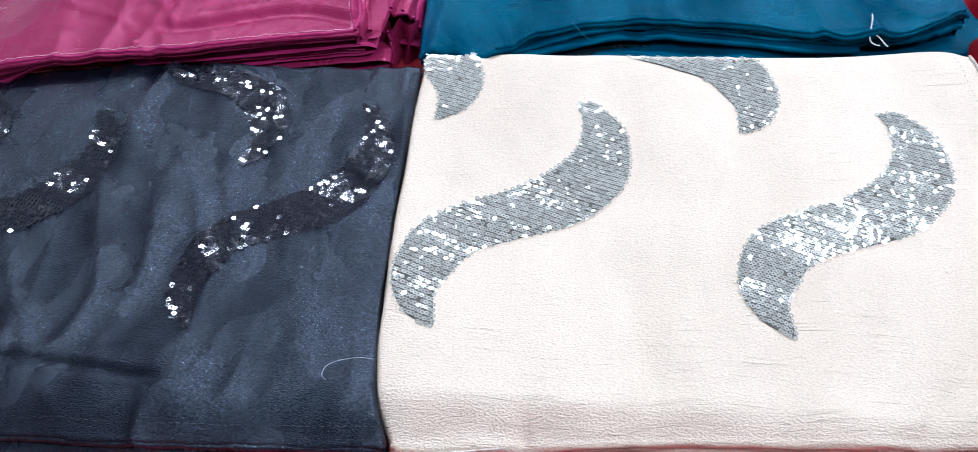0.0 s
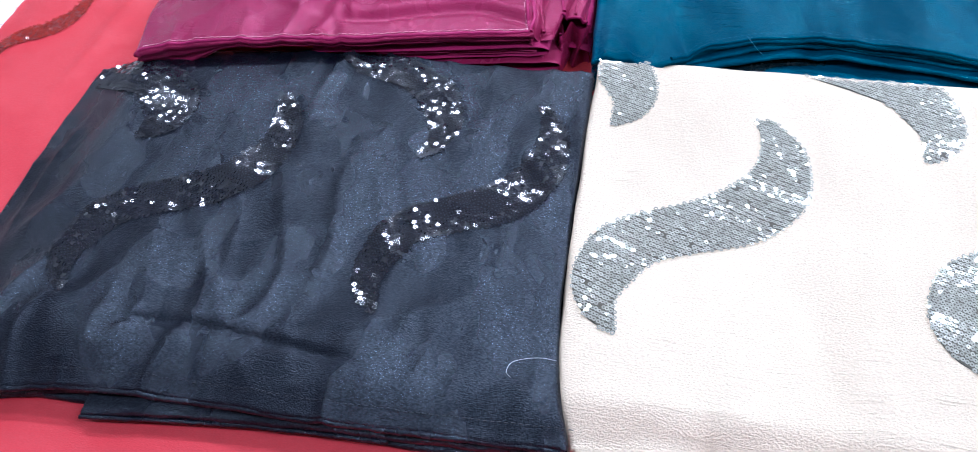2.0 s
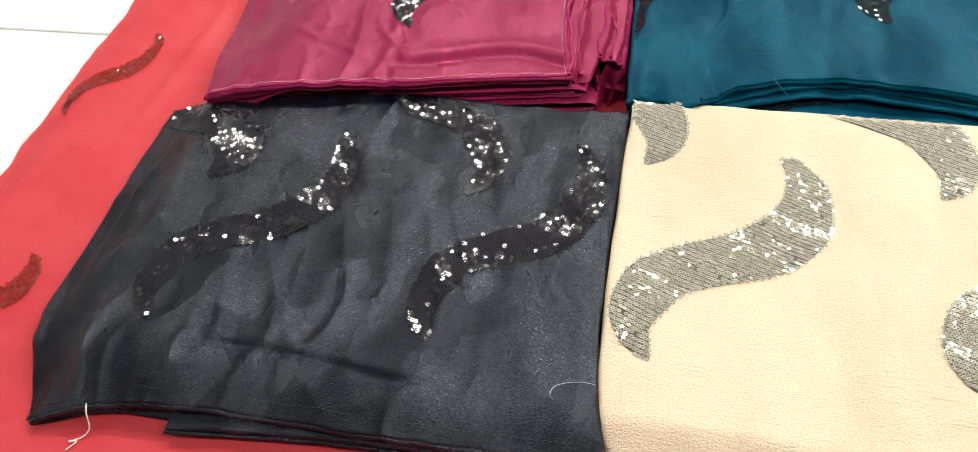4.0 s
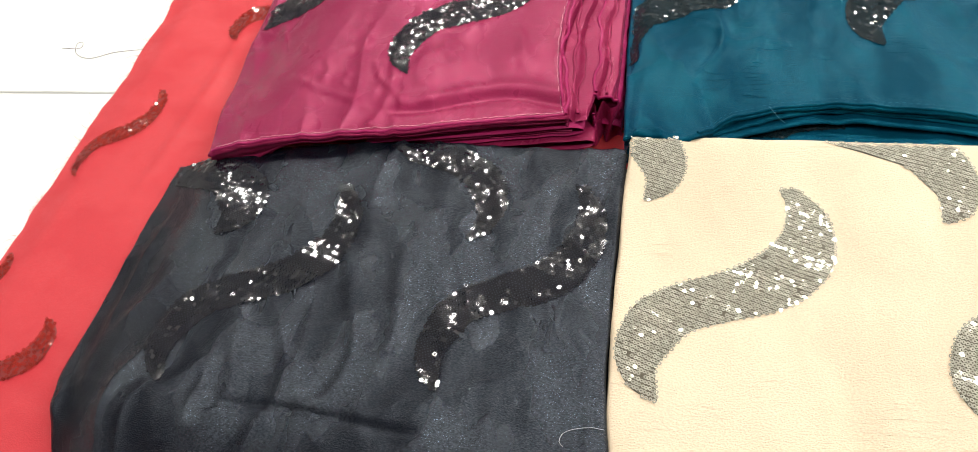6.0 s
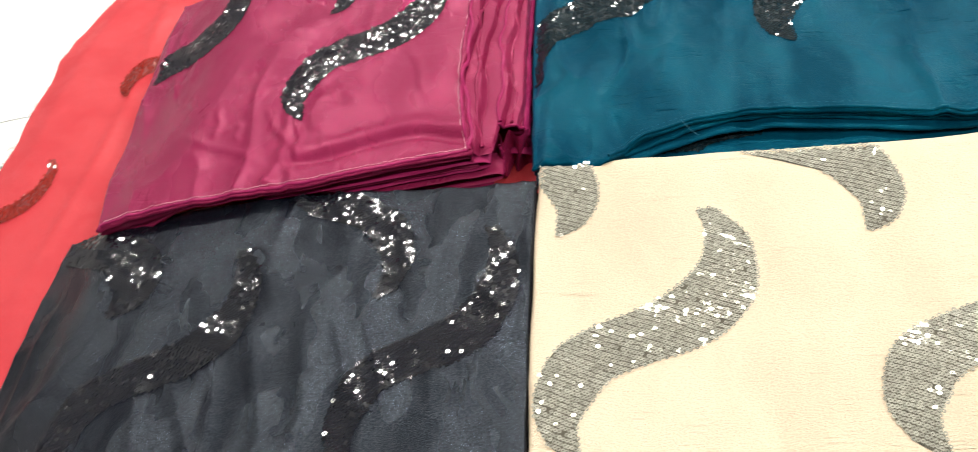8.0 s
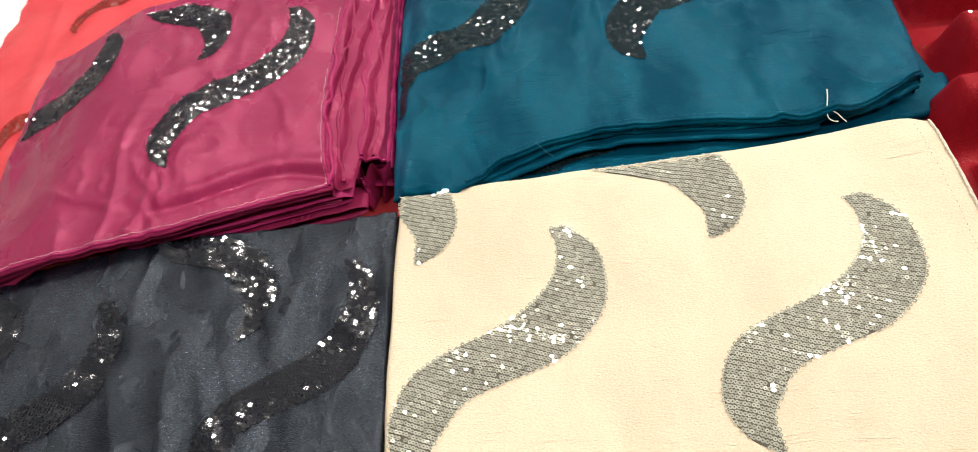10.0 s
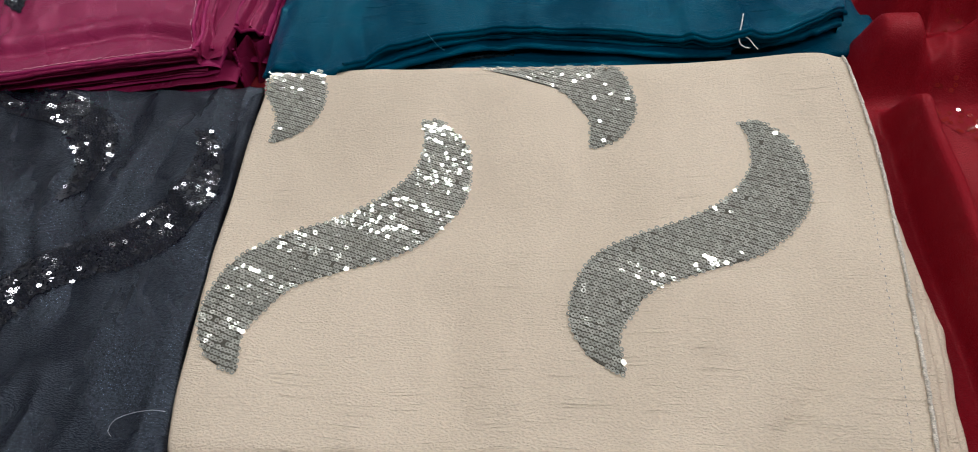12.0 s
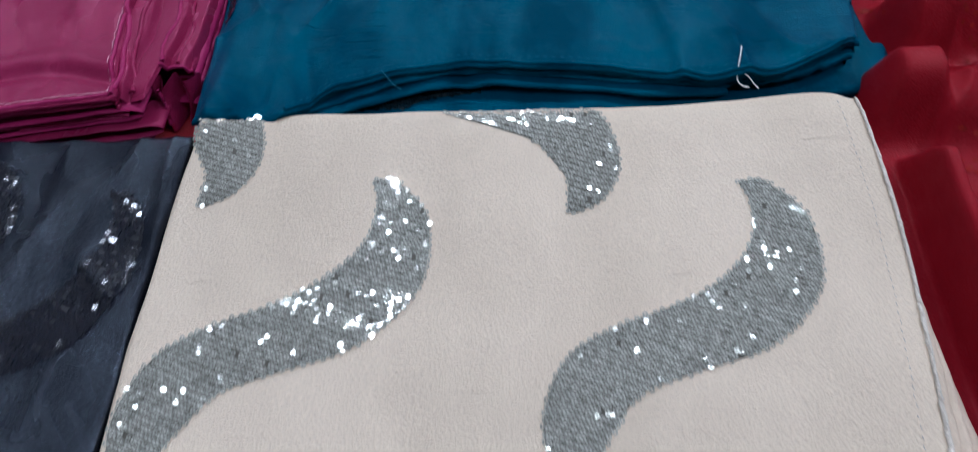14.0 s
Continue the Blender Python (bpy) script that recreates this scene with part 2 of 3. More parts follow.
def folded_body(name, front, right, back, left, height, base, material, parent, nx=110, ny=90, layers=4, out=0.001, seed=1):
    """The top layer of a folded cloth with its rolled edges: a patch between four border lines, lifted by height(x, y)."""
    F, R, B, L = spline(front), spline(right), spline(back), spline(left)
    c00, c10, c01, c11 = F(0), F(1), B(0), B(1)
    prof = skirt_profile(1.0, layers, out)
    k = len(prof)
    us = [-(k - i) for i in range(k)] + [i / (nx - 1) for i in range(nx)] + [2 + i for i in range(k)]
    vs = [-(k - i) for i in range(k)] + [i / (ny - 1) for i in range(ny)] + [2 + i for i in range(k)]

    def split(w):
        """Inside parameter, side (-1, 0, 1) and step of the skirt."""
        if w < 0:
            return 0.0, -1, int(-w) - 1
        if w >= 2:
            return 1.0, 1, int(w) - 2
        return w, 0, -1

    verts = []
    for w in vs:
        v, sv, kv = split(w)
        for q in us:
            u, su, ku = split(q)
            p = (1 - v) * F(u) + v * B(u) + (1 - u) * L(v) + u * R(v) \
                - ((1 - u) * (1 - v) * c00 + u * (1 - v) * c10 + (1 - u) * v * c01 + u * v * c11)
            x, y = float(p[0]), float(p[1])
            z = height(x, y)
            step = max(ku, kv)
            if step >= 0:
                depth = z - (base(x, z, su, sv) if callable(base) else base)
                far, drop = prof[step]
                if step < 5:
                    d = drop * min(1.0, depth / 0.012)
                else:
                    d = 0.0054 * min(1.0, depth / 0.012) + (drop - 0.0054) / (1.0 - 0.0054) * (depth - 0.0054 * min(1.0, depth / 0.012))
                ripple = 1 + 0.5 * nz(x * (sv != 0), y * (su != 0), 30, 30, seed + step * 0.35)
                if su:
                    x += su * far * ripple * (1 if ku == step else ku / max(1, step))
                if sv:
                    y += sv * far * ripple * (1 if kv == step else kv / max(1, step))
                z -= d
            verts.append((x, y, z))
    return as_object(name, verts, grid_faces(len(us), len(vs)), material, parent)


def fold_roll(name, path, inward, depth, thick, material, parent, n=70, seed=3, ripple=0.0012):
    """A folded edge of a lower layer: a flat loop of cloth swept along a line, round at its front."""
    P = spline(path)
    section = [(depth, 0.5), (depth * 0.5, 0.5), (0.004, 0.5), (0.0015, 0.46), (0.0003, 0.25), (0.0, 0.0), (0.0004, -0.25), (0.0016, -0.46),
               (0.004, -0.5), (depth * 0.5, -0.5), (depth, -0.5)]
    verts, m = [], len(section)
    inw = Vector((*inward, 0)).normalized()
    for i in range(n):
        s = i / (n - 1)
        p = Vector(P(s))
        th = thick * (1 + 0.45 * nz(s * 3, 0, 3, 1, seed))
        off = ripple * nz(s, 0, 16, 1, seed + 1)
        lift = ripple * 0.8 * nz(s, 0, 11, 1, seed + 2)
        for a, b in section:
            verts.append(p + inw * (a + off) + Vector((0, 0, b * th + lift)))
    return as_object(name, verts, grid_faces(m, n), material, parent)


def hem_line(name, path, height, radius, material, parent, n=120, seed=5, lift=0.0004, label=""):
    """A rolled hem: a slightly twisted, uneven cord along a border."""
    P = spline(path)
    pts = []
    for i in range(n):
        p = P(i / (n - 1))
        x, y = float(p[0]), float(p[1]) + 0.0005 * nz(i / n, 0, 40, 1, seed)
        pts.append((x, y, height(x, y) + lift + 0.0004 * nz(i / n, 0, 60, 1, seed + 1)))
    v, f = tube_data(pts, lambda s: radius * (1 + 0.25 * nz(s, 0, 70, 1, seed + 2)), 7)
    return as_object(name, v, f, material, parent, label)


def stitch_line(name, path, height, material, parent, step=0.0032, length=0.0021, radius=0.00022, seed=9, lift=0.0002, jitter=0.0003):
    """Single stitches along a line, each a short sunken thread."""
    P = spline(path)
    pts = [P(i / 400) for i in range(401)]
    chunks, run = [], 0.0
    for a, b in zip(pts, pts[1:]):
        run += float(np.linalg.norm(b - a))
        if run < step:
            continue
        run = 0.0
        d = (b - a) / max(1e-9, np.linalg.norm(b - a))
        line = []
        j = random.uniform(-jitter, jitter)
        for t in (-0.5, -0.2, 0.2, 0.5):
            x, y = float(b[0] + d[0] * t * length - d[1] * j), float(b[1] + d[1] * t * length + d[0] * j)
            line.append((x, y, height(x, y) + lift + (0.00025 if abs(t) < 0.3 else -0.0001)))
        chunks.append(tube_data(line, radius, 5))
    v, f = join(chunks)
    return as_object(name, v, f, material, parent)


def folds(x, y, seed):
    """Soft creases of cloth that has been handled: ridged noise, bent, mostly running away from the front edge."""
    wx = x + 0.018 * nz(x, y, 12, 9, seed + 0.5)
    wy = y + 0.018 * nz(x, y, 10, 12, seed + 0.8)
    a = 1 - abs(2 * nz(wx, wy, 36, 13, seed + 1.3))
    b = 1 - abs(2 * nz(wx, wy, 22, 30, seed + 2.1))
    where = 0.25 + 0.75 * sm(-0.25, 0.25, nz(x, y, 9, 9, seed + 3.3))
    return (max(0.0, a) ** 2 * 0.9 + max(0.0, b) ** 3 * 0.25) * where - 0.35


def crease(x, y, a, b, width, rise):
    """A narrow pinched fold from a to b, which fades at both ends."""
    dx, dy = b[0] - a[0], b[1] - a[1]
    t = ((x - a[0]) * dx + (y - a[1]) * dy) / (dx * dx + dy * dy)
    if t < -0.3 or t > 1.3:
        return 0.0
    off = ((x - a[0]) * dy - (y - a[1]) * dx) / math.hypot(dx, dy) + 0.0015 * math.sin(t * 7 + a[0] * 90)
    return rise * math.exp(-(off / width) ** 2) * sm(-0.3, 0.2, t) * (1 - sm(0.7, 1.3, t))


# the S motif that is embroidered on every cloth: its two borders from the upper end to the tail's tip, about the tip
BORDER_A = [(0.0715, 0.167), (0.075, 0.153), (0.072, 0.131), (0.056, 0.110), (0.032, 0.095), (0.005, 0.083), (-0.015, 0.069),
            (-0.025, 0.049), (-0.027, 0.028), (-0.018, 0.009), (-0.004, 0.0)]
BORDER_B = [(0.084, 0.1695), (0.103, 0.146), (0.105, 0.111), (0.095, 0.089), (0.074, 0.070), (0.043, 0.058), (0.019, 0.048),
            (0.007, 0.033), (0.000, 0.021), (0.000, 0.011), (0.001, 0.0)]
SIDE_A, SIDE_B = spline(BORDER_A), spline(BORDER_B)


def motif(parent, tip, height, inside, seq, backing, mirror=False, scale=(1.0, 1.0), slim=1.0, turn=0.0, tilt=7.0, seed=1, pitch=0.0020,
          size=0.00125, askew=1.6, stray=0.10, missing=0.008, label="", rows_step=0.00258, lift=0.0006, slant=-20.0, overlap=-0.06):
    """A sequinned S: a backing of thread, darkened to stand for the shade in the gaps, and slanting strings of small
    flat sequins with a hole, laid like shingles.
    """
    rng = random.Random(seed)
    cs, sn = math.cos(radians(turn)), math.sin(radians(turn))

    def place(p):
        x, y = p[0] * scale[0] * (-1 if mirror else 1), p[1] * scale[1]
        return np.array((tip[0] + cs * x - sn * y, tip[1] + sn * x + cs * y))

    def borders(s):
        a, b = SIDE_A(s), SIDE_B(s)
        mid = (a + b) / 2
        return place(mid + (a - mid) * slim), place(mid + (b - mid) * slim)

    # backing
    n, w = 90, 9
    verts, faces, keep = [], [], []
    for i in range(n):
        a, b = borders(i / (n - 1))
        for j in range(w):
            p = a + (b - a) * j / (w - 1)
            x, y = float(p[0]), float(p[1])
            edge = 0.0 if j in (0, w - 1) else lift
            verts.append((x, y, height(x, y) + 0.0002 + edge * 0.5))
            keep.append(inside(x, y))
    for q in grid_faces(w, n):
        if all(keep[k] for k in q):
            faces.append(q)
    used = sorted({k for q in faces for k in q})
    index = {k: i for i, k in enumerate(used)}
    base = as_object("sequin_motif", [verts[k] for k in used], [tuple(index[k] for k in q) for q in faces], backing, parent, label)

    # strings of sequins run across the S, all at one slant
    outline = np.array([borders(k / 80)[0] for k in range(81)] + [borders(k / 80)[1] for k in range(80, -1, -1)])
    d = np.array((math.cos(radians(slant)), math.sin(radians(slant))))
    across = np.array((-d[1], d[0]))
    along_o, across_o = outline @ d, outline @ across
    nxt = np.roll(np.arange(len(outline)), -1)
    sv, sf = [], []
    seg = 9
    ring = [(math.cos(2 * math.pi * k / seg), math.sin(2 * math.pi * k / seg)) for k in range(seg)]
    steep = math.tan(radians(tilt))
    lean, twist = 0.0, 0.0
    h = float(across_o.min()) + 0.0009
    row = 0
    while h < float(across_o.max()) - 0.0005:
        cut = (across_o > h) != (across_o[nxt] > h)
        w = (h - across_o[cut]) / (across_o[nxt][cut] - across_o[cut])
        ends = sorted(along_o[cut] + w * (along_o[nxt][cut] - along_o[cut]))
        # neighbouring strings lean alike, so that they shine in bands
        lean = 0.75 * lean + 0.40 * steep * rng.gauss(0, 1)
        twist = 0.72 * twist + 0.45 * steep * rng.gauss(0, 1)
        row += 1
        for e0, e1 in zip(ends[::2], ends[1::2]):
            count = max(1, int((e1 - e0) / pitch))
            gap = (e1 - e0) / count
            for c in range(count + 1):
                if rng.random() < missing:
                    continue
                u0 = e0 + gap * (c + (0.22 if row % 2 else -0.05)) + rng.gauss(0, 0.00014)
                v0 = h + rng.gauss(0, 0.00014) + 0.0005 * math.sin(u0 * 130 + seed)
                x, y = (float(k) for k in d * u0 + across * v0)
                if not inside(x, y):
                    continue
                e = 0.004
                gx = (height(x + e, y) - height(x - e, y)) / (2 * e)
                gy = (height(x, y + e) - height(x, y - e)) / (2 * e)
                ta = 0.07 + twist + 1.9 * steep * nz(u0, v0, 26, 60, seed) + math.tan(radians(askew)) * rng.gauss(0, 1)
                tb = overlap + lean + 1.9 * steep * nz(u0, v0, 26, 60, seed + 4.5) + math.tan(radians(askew)) * rng.gauss(0, 1)
                stands = rng.random() < stray * (0.35 + 1.5 * sm(-0.15, 0.25, nz(u0, v0, 28, 48, seed + 9.1)))
                if stands:
                    ta, tb = ta + rng.gauss(0, 0.19), tb + rng.gauss(0, 0.19)
                tx, ty = ta * d[0] + tb * across[0] - gx, ta * d[1] + tb * across[1] - gy
                normal = Vector((tx, ty, 1)).normalized()
                uu = normal.cross(Vector((0, 1, 0))).normalized()
                vv = normal.cross(uu)
                o = len(sv)
                centre = Vector((x, y, height(x, y) + lift + (0.0006 if stands else 0.0003)))
                r = size * rng.uniform(0.93, 1.06)
                for rad in (1.0, 0.36):
                    for k in range(seg):
                        sv.append(centre + r * rad * (ring[k][0] * uu + ring[k][1] * vv))
                for k in range(seg):
                    k2 = (k + 1) % seg
                    sf.append((o + k, o + k2, o + seg + k2, o + seg + k))
        h += rows_step
    ob = as_object("sequin_layer", sv, sf, seq, base, smooth=False)
    ob["kind"] = "stuff"
    return base


def thing(name, label, category, group=""):
    ob = new(name)
    ob.empty_display_size = 0.05
    return tagged(ob, label, category, group)


def thread(name, path, radius, material, label, n=60, category="thread"):
    P = spline(path)
    pts = [P(i / (n - 1)) for i in range(n)]
    v, f = tube_data(pts, radius, 6)
    ob = as_object(name, v, f, material)
    return tagged(ob, label, category)


def box(name, x0, x1, y0, y1, z0, z1, material, parent=None, bevel=0.0):
    bm = bmesh.new()
    bmesh.ops.create_cube(bm, size=1.0, matrix=Matrix.Translation(((x0 + x1) / 2, (y0 + y1) / 2, (z0 + z1) / 2)) @ Matrix.Diagonal((x1 - x0, y1 - y0, z1 - z0, 1)))
    if bevel:
        bmesh.ops.bevel(bm, geom=bm.edges[:], offset=bevel, segments=2, affect="EDGES")
    me = bpy.data.meshes.new(name)
    bm.to_mesh(me)
    bm.free()
    me.materials.append(material)
    ob = new(name, me)
    ob.parent = parent
    return ob


# ---- the room: walls and ceiling are unseen, added to close it ----
floor = tagged(box("floor", -2.2, 2.2, -2.2, 4.2, -0.06, -0.0202, JOINT), "grey underlay below the white laid panels", "floor", kind="structure")
for y0, y1 in ((-2.2, 0.0), (0.0022, 3.5)):
    pan = box("panel", -2.2, 2.2, y0, y1, -0.0195, 0.0, LAMINATE, floor, 0.0006)
    pan.matrix_basis = Matrix.Translation((-0.6, 0.4565, 0)) @ pose(0, 0, 0, 0, 0, 2.6) @ Matrix.Translation((0.6, 0, 0))
for name, dims in (("wall_north", (-2.3, 2.3, 4.2, 4.3)), ("wall_south", (-2.3, 2.3, -2.3, -2.2)), ("wall_west", (-2.3, -2.2, -2.2, 4.2)), ("wall_east", (2.2, 2.3, -2.2, 4.2))):
    tagged(box(name, *dims, -0.06, 1.75, PAINT), "unseen plain grey-beige wall added to close the room", "wall", kind="structure")
tagged(box("ceiling", -2.3, 2.3, -2.3, 4.3, 1.75, 1.85, PAINT), "unseen plain grey-beige ceiling added to close the room", "ceiling", kind="structure")


# ---- the thin red cloth spread below ----
def red_left(y):
    return -0.526 + 0.0040 * nz(0, y, 1, 16, 3) + (0.0022 + 0.003 * sm(0.5, 0.65, y)) * nz(0, y, 1, 60, 5) + 0.03 * sm(0.60, 0.74, y) - 0.012 * sm(0.72, 0.85, y)


def red_h(x, y):
    z = 0.0042 + 0.0014 * nz(x, y, 14, 5, 11) + 0.0008 * nz(x, y, 38, 12, 12)
    z += 0.0022 * math.exp(-((x + 0.437 + 0.012 * math.sin(y * 9)) / 0.006) ** 2) * sm(0.30, 0.42, y)
    z += 0.004 * math.exp(-(((x + 0.42) - 0.35 * (y - 0.66)) / 0.016) ** 2) * sm(0.56, 0.64, y)
    return max(0.0012, z * sm(-0.0, 0.03, x - red_left(y)) + 0.0012)


red_cloth = thing("red_cloth", "thin coral-red cloth with frayed edge spread over white panels", "cloth")
nx, ny = 190, 220
verts = []
for j in range(ny):
    y = -0.45 + 1.5 * j / (ny - 1)
    x0 = red_left(y)
    for i in range(nx):
        x = x0 + (0.75 - x0) * (i / (nx - 1)) ** 1.3
        verts.append((x, y, red_h(x, y)))
as_object("sheet", verts, grid_faces(nx, ny), RED, red_cloth)
chunks = []
rng = random.Random(4)
for i in range(420):
    y = rng.uniform(0.10, 0.86)
    x = red_left(y)
    l = rng.uniform(0.001, 0.0035) if rng.random() < 0.93 else rng.uniform(0.006, 0.014)
    a = rng.uniform(-0.6, 0.6)
    chunks.append(tube_data([(x + 0.001, y, 0.0016), (x - l * 0.5, y + 0.5 * l * a, 0.0016), (x - l, y + l * a * 1.5, 0.001)], 0.00012, 4))
fray = as_object("frayed_edge", *join(chunks), RED_THREAD, red_cloth)
fray["kind"] = "stuff"


def red_in(x, y):
    return x > red_left(y) + 0.002


for tip, sc, slim, sd in (((-0.507, 0.354), (0.44, 0.64), 0.75, 21), ((-0.492, 0.128), (0.55, 0.52), 0.8, 22), ((-0.428, 0.534), (0.55, 0.60), 0.9, 23),
                          ((-0.552, 0.205), (0.40, 0.40), 0.7, 24), ((-0.408, 0.70), (0.5, 0.6), 0.8, 25)):
    motif(red_cloth, tip, red_h, red_in, RED_SEQ, RED_BASE, scale=sc, slim=slim, seed=sd, tilt=8, size=0.0013, missing=0.25, askew=4.0, stray=0.4)


# ---- navy folded cloth ----
def navy_crease(x):
    return 0.149 + 0.006 * sm(-0.30, -0.26, x) + 0.003 * math.sin((x + 0.3) * 30)


def navy_h(x, y):
    z = 0.0345 + 0.0016 * nz(x, y, 17, 7, 1) + 0.0036 * folds(x, y, 1) + 0.0005 * nz(x, y, 90, 40, 3)
    z -= 0.016 * sm(-0.345, -0.408, x) if x < -0.345 else 0
    z -= 0.013 * (1 - sm(0.105, 0.150, y))
    z -= 0.005 * sm(0.34, 0.385, y) * sm(-0.25, -0.39, x) if x < -0.25 else 0
    k = sm(-0.305, -0.27, x) * (1 - sm(-0.17, -0.115, x))
    d = y - navy_crease(x)
    z += k * (0.0008 * math.exp(-((d - 0.007) / 0.006) ** 2) - 0.0022 * math.exp(-(d / 0.0030) ** 2))
    return z


navy_cloth = thing("folded_cloth", "navy satin cloth with black sequin motifs, folded flat", "cloth", "folded cloths")
navy_front = [(-0.374, 0.099), (-0.340, 0.111), (-0.296, 0.119), (-0.246, 0.122), (-0.177, 0.123), (-0.110, 0.125), (-0.032, 0.128)]
navy_left = [(-0.374, 0.099), (-0.389, 0.130), (-0.401, 0.165), (-0.402, 0.230), (-0.403, 0.290), (-0.403, 0.360)]
navy_back = [(-0.403, 0.360), (-0.368, 0.369), (-0.281, 0.378), (-0.182, 0.384), (-0.088, 0.385), (-0.0485, 0.387)]
navy_right = [(-0.032, 0.128), (-0.0388, 0.15), (-0.0443, 0.19), (-0.0467, 0.26), (-0.0485, 0.387)]
folded_body("top_layer", navy_front, navy_right, navy_back, navy_left, navy_h, 0.006, NAVY, navy_cloth, 150, 120, 3, 0.001, 1)
hem_line("hem", [(x, y - 0.0028) for x, y in navy_front], navy_h, 0.0019, NAVY, navy_cloth, 160, 5, -0.0022)
stitch_line("stitching", [(x + 0.004, y + 0.006) for x, y in navy_front], navy_h, NAVY_THREAD, navy_cloth)
fold_roll("under_fold", [(-0.287, 0.105, 0.0130), (-0.24, 0.111, 0.0140), (-0.19, 0.116, 0.0145), (-0.12, 0.120, 0.0145), (-0.036, 0.124, 0.0145)], (0, 1), 0.03, 0.006, NAVY, navy_cloth, seed=8)
fold_roll("under_fold", [(-0.345, 0.113, 0.0085), (-0.28, 0.114, 0.008), (-0.20, 0.117, 0.008), (-0.12, 0.119, 0.008), (-0.036, 0.122, 0.008)], (0, 1), 0.03, 0.005, NAVY, navy_cloth, seed=18)
hem_line("under_hem", [(-0.288, 0.1045), (-0.24, 0.1105), (-0.19, 0.1155), (-0.12, 0.1195)], lambda x, y: 0.0125, 0.0013, NAVY, navy_cloth, 90, 6)


def navy_in(x, y):
    return -0.399 < x < -0.0515 and y < 0.001 + float(np.interp(x, [p[0] for p in navy_back], [p[1] for p in navy_back]))


for tip, mir, sc, slim, sd in (((-0.321, 0.165), False, (0.93, 1.03), 0.68, 31), ((-0.141, 0.180), False, (0.86, 1.01), 0.72, 32),
                               ((-0.147, 0.297), True, (0.93, 1.0), 0.72, 33), ((-0.333, 0.285), True, (0.95, 0.82), 1.1, 34)):
    motif(navy_cloth, tip, navy_h, navy_in, BLACKSEQ, BLACK_BASE, mir, sc, slim, seed=sd, tilt=6, missing=0.06, askew=2.6, stray=0.27, size=0.00148, rows_step=0.0027, pitch=0.0024)


# ---- cream folded cloth ----
def cream_h(x, y):
    z = 0.0352 + 0.0010 * nz(x, y, 11, 6, 21) + 0.0012 * nz(x + 0.3 * y, y, 30, 7, 22) + 0.0045 * sm(0.22, 0.32, x)
    k = 1 - sm(0.128, 0.156, y)
    z -= 0.012 * k
    z += k * (0.0016 * nz(x, y, 30, 130, 23) - 0.004 * math.exp(-((x - 0.038) / 0.004) ** 2))
    z -= 0.0028 * math.exp(-((x - 0.238 - 0.77 * (y - 0.16)) / 0.007) ** 2) * (1 - sm(0.19, 0.25, y))
    z -= 0.0016 * math.exp(-((x - 0.10 + 0.2 * (y - 0.16)) / 0.009) ** 2) * (1 - sm(0.20, 0.27, y))
    z -= 0.0014 * math.exp(-((x - 0.165 - 0.3 * (y - 0.16)) / 0.010) ** 2) * (1 - sm(0.18, 0.26, y))
    z -= 0.003 * sm(0.395, 0.42, y)
    return z


cream_cloth = thing("folded_cloth", "cream crinkled crepe cloth with silver-grey sequin motifs, folded flat", "cloth", "folded cloths")
cream_front = [(-0.025, 0.131), (0.0, 0.131), (0.036, 0.134), (0.07, 0.137), (0.13, 0.141), (0.22, 0.145), (0.300, 0.149)]
cream_right = [(0.300, 0.149), (0.305, 0.19), (0.309, 0.238), (0.313, 0.296), (0.314, 0.350), (0.312, 0.411)]
cream_back = [(-0.0405, 0.400), (0.02, 0.403), (0.10, 0.406), (0.20, 0.410), (0.29, 0.4165), (0.312, 0.411)]
cream_left = [(-0.025, 0.131), (-0.0325, 0.15), (-0.0375, 0.19), (-0.040, 0.25), (-0.041, 0.32), (-0.0405, 0.400)]
folded_body("top_layer", cream_front, cream_right, cream_back, cream_left, cream_h, 0.006, CREAM, cream_cloth, 150, 120, 4, 0.001, 7)
for k, (o, z) in enumerate(((0.005, 0.028), (0.010, 0.021), (0.014, 0.014))):
    fold_roll("side_fold", [(0.302 + o * 1.5, 0.10, z), (0.308 + o * 1.5, 0.19, z), (0.313 + o * 1.4, 0.245, z), (0.3155 + o * 0.7, 0.305, z), (0.313, 0.37, z)], (-1, 0), 0.02, 0.006,
              CREAM, cream_cloth, seed=40 + k)
hem_line("overlocked_edge", [(x + 0.001, y) for x, y in cream_right], cream_h, 0.0011, CREAM_HEM, cream_cloth, 260, 12, 0.0002, "grey overlocked edge")
stitch_line("overlock_stitches", [(x + 0.0006, y) for x, y in cream_right], cream_h, CREAM_HEM, cream_cloth, 0.0021, 0.0019, 0.0007, 13, 0.0009, 0.0007)
stitch_line("stitching", [(x - 0.009, y) for x, y in cream_right], cream_h, GREY_THREAD, cream_cloth, 0.004, 0.0012, 0.00015)
hem_line("front_hem", [(-0.027, 0.1255), (-0.005, 0.127), (0.02, 0.130), (0.036, 0.133)], cream_h, 0.0008, CREAM_HEM, cream_cloth, 60, 14, -0.001)


def cream_in(x, y):
    return x > -0.0435 - 0.0 * y and y < 0.4035 + 0.032 * x


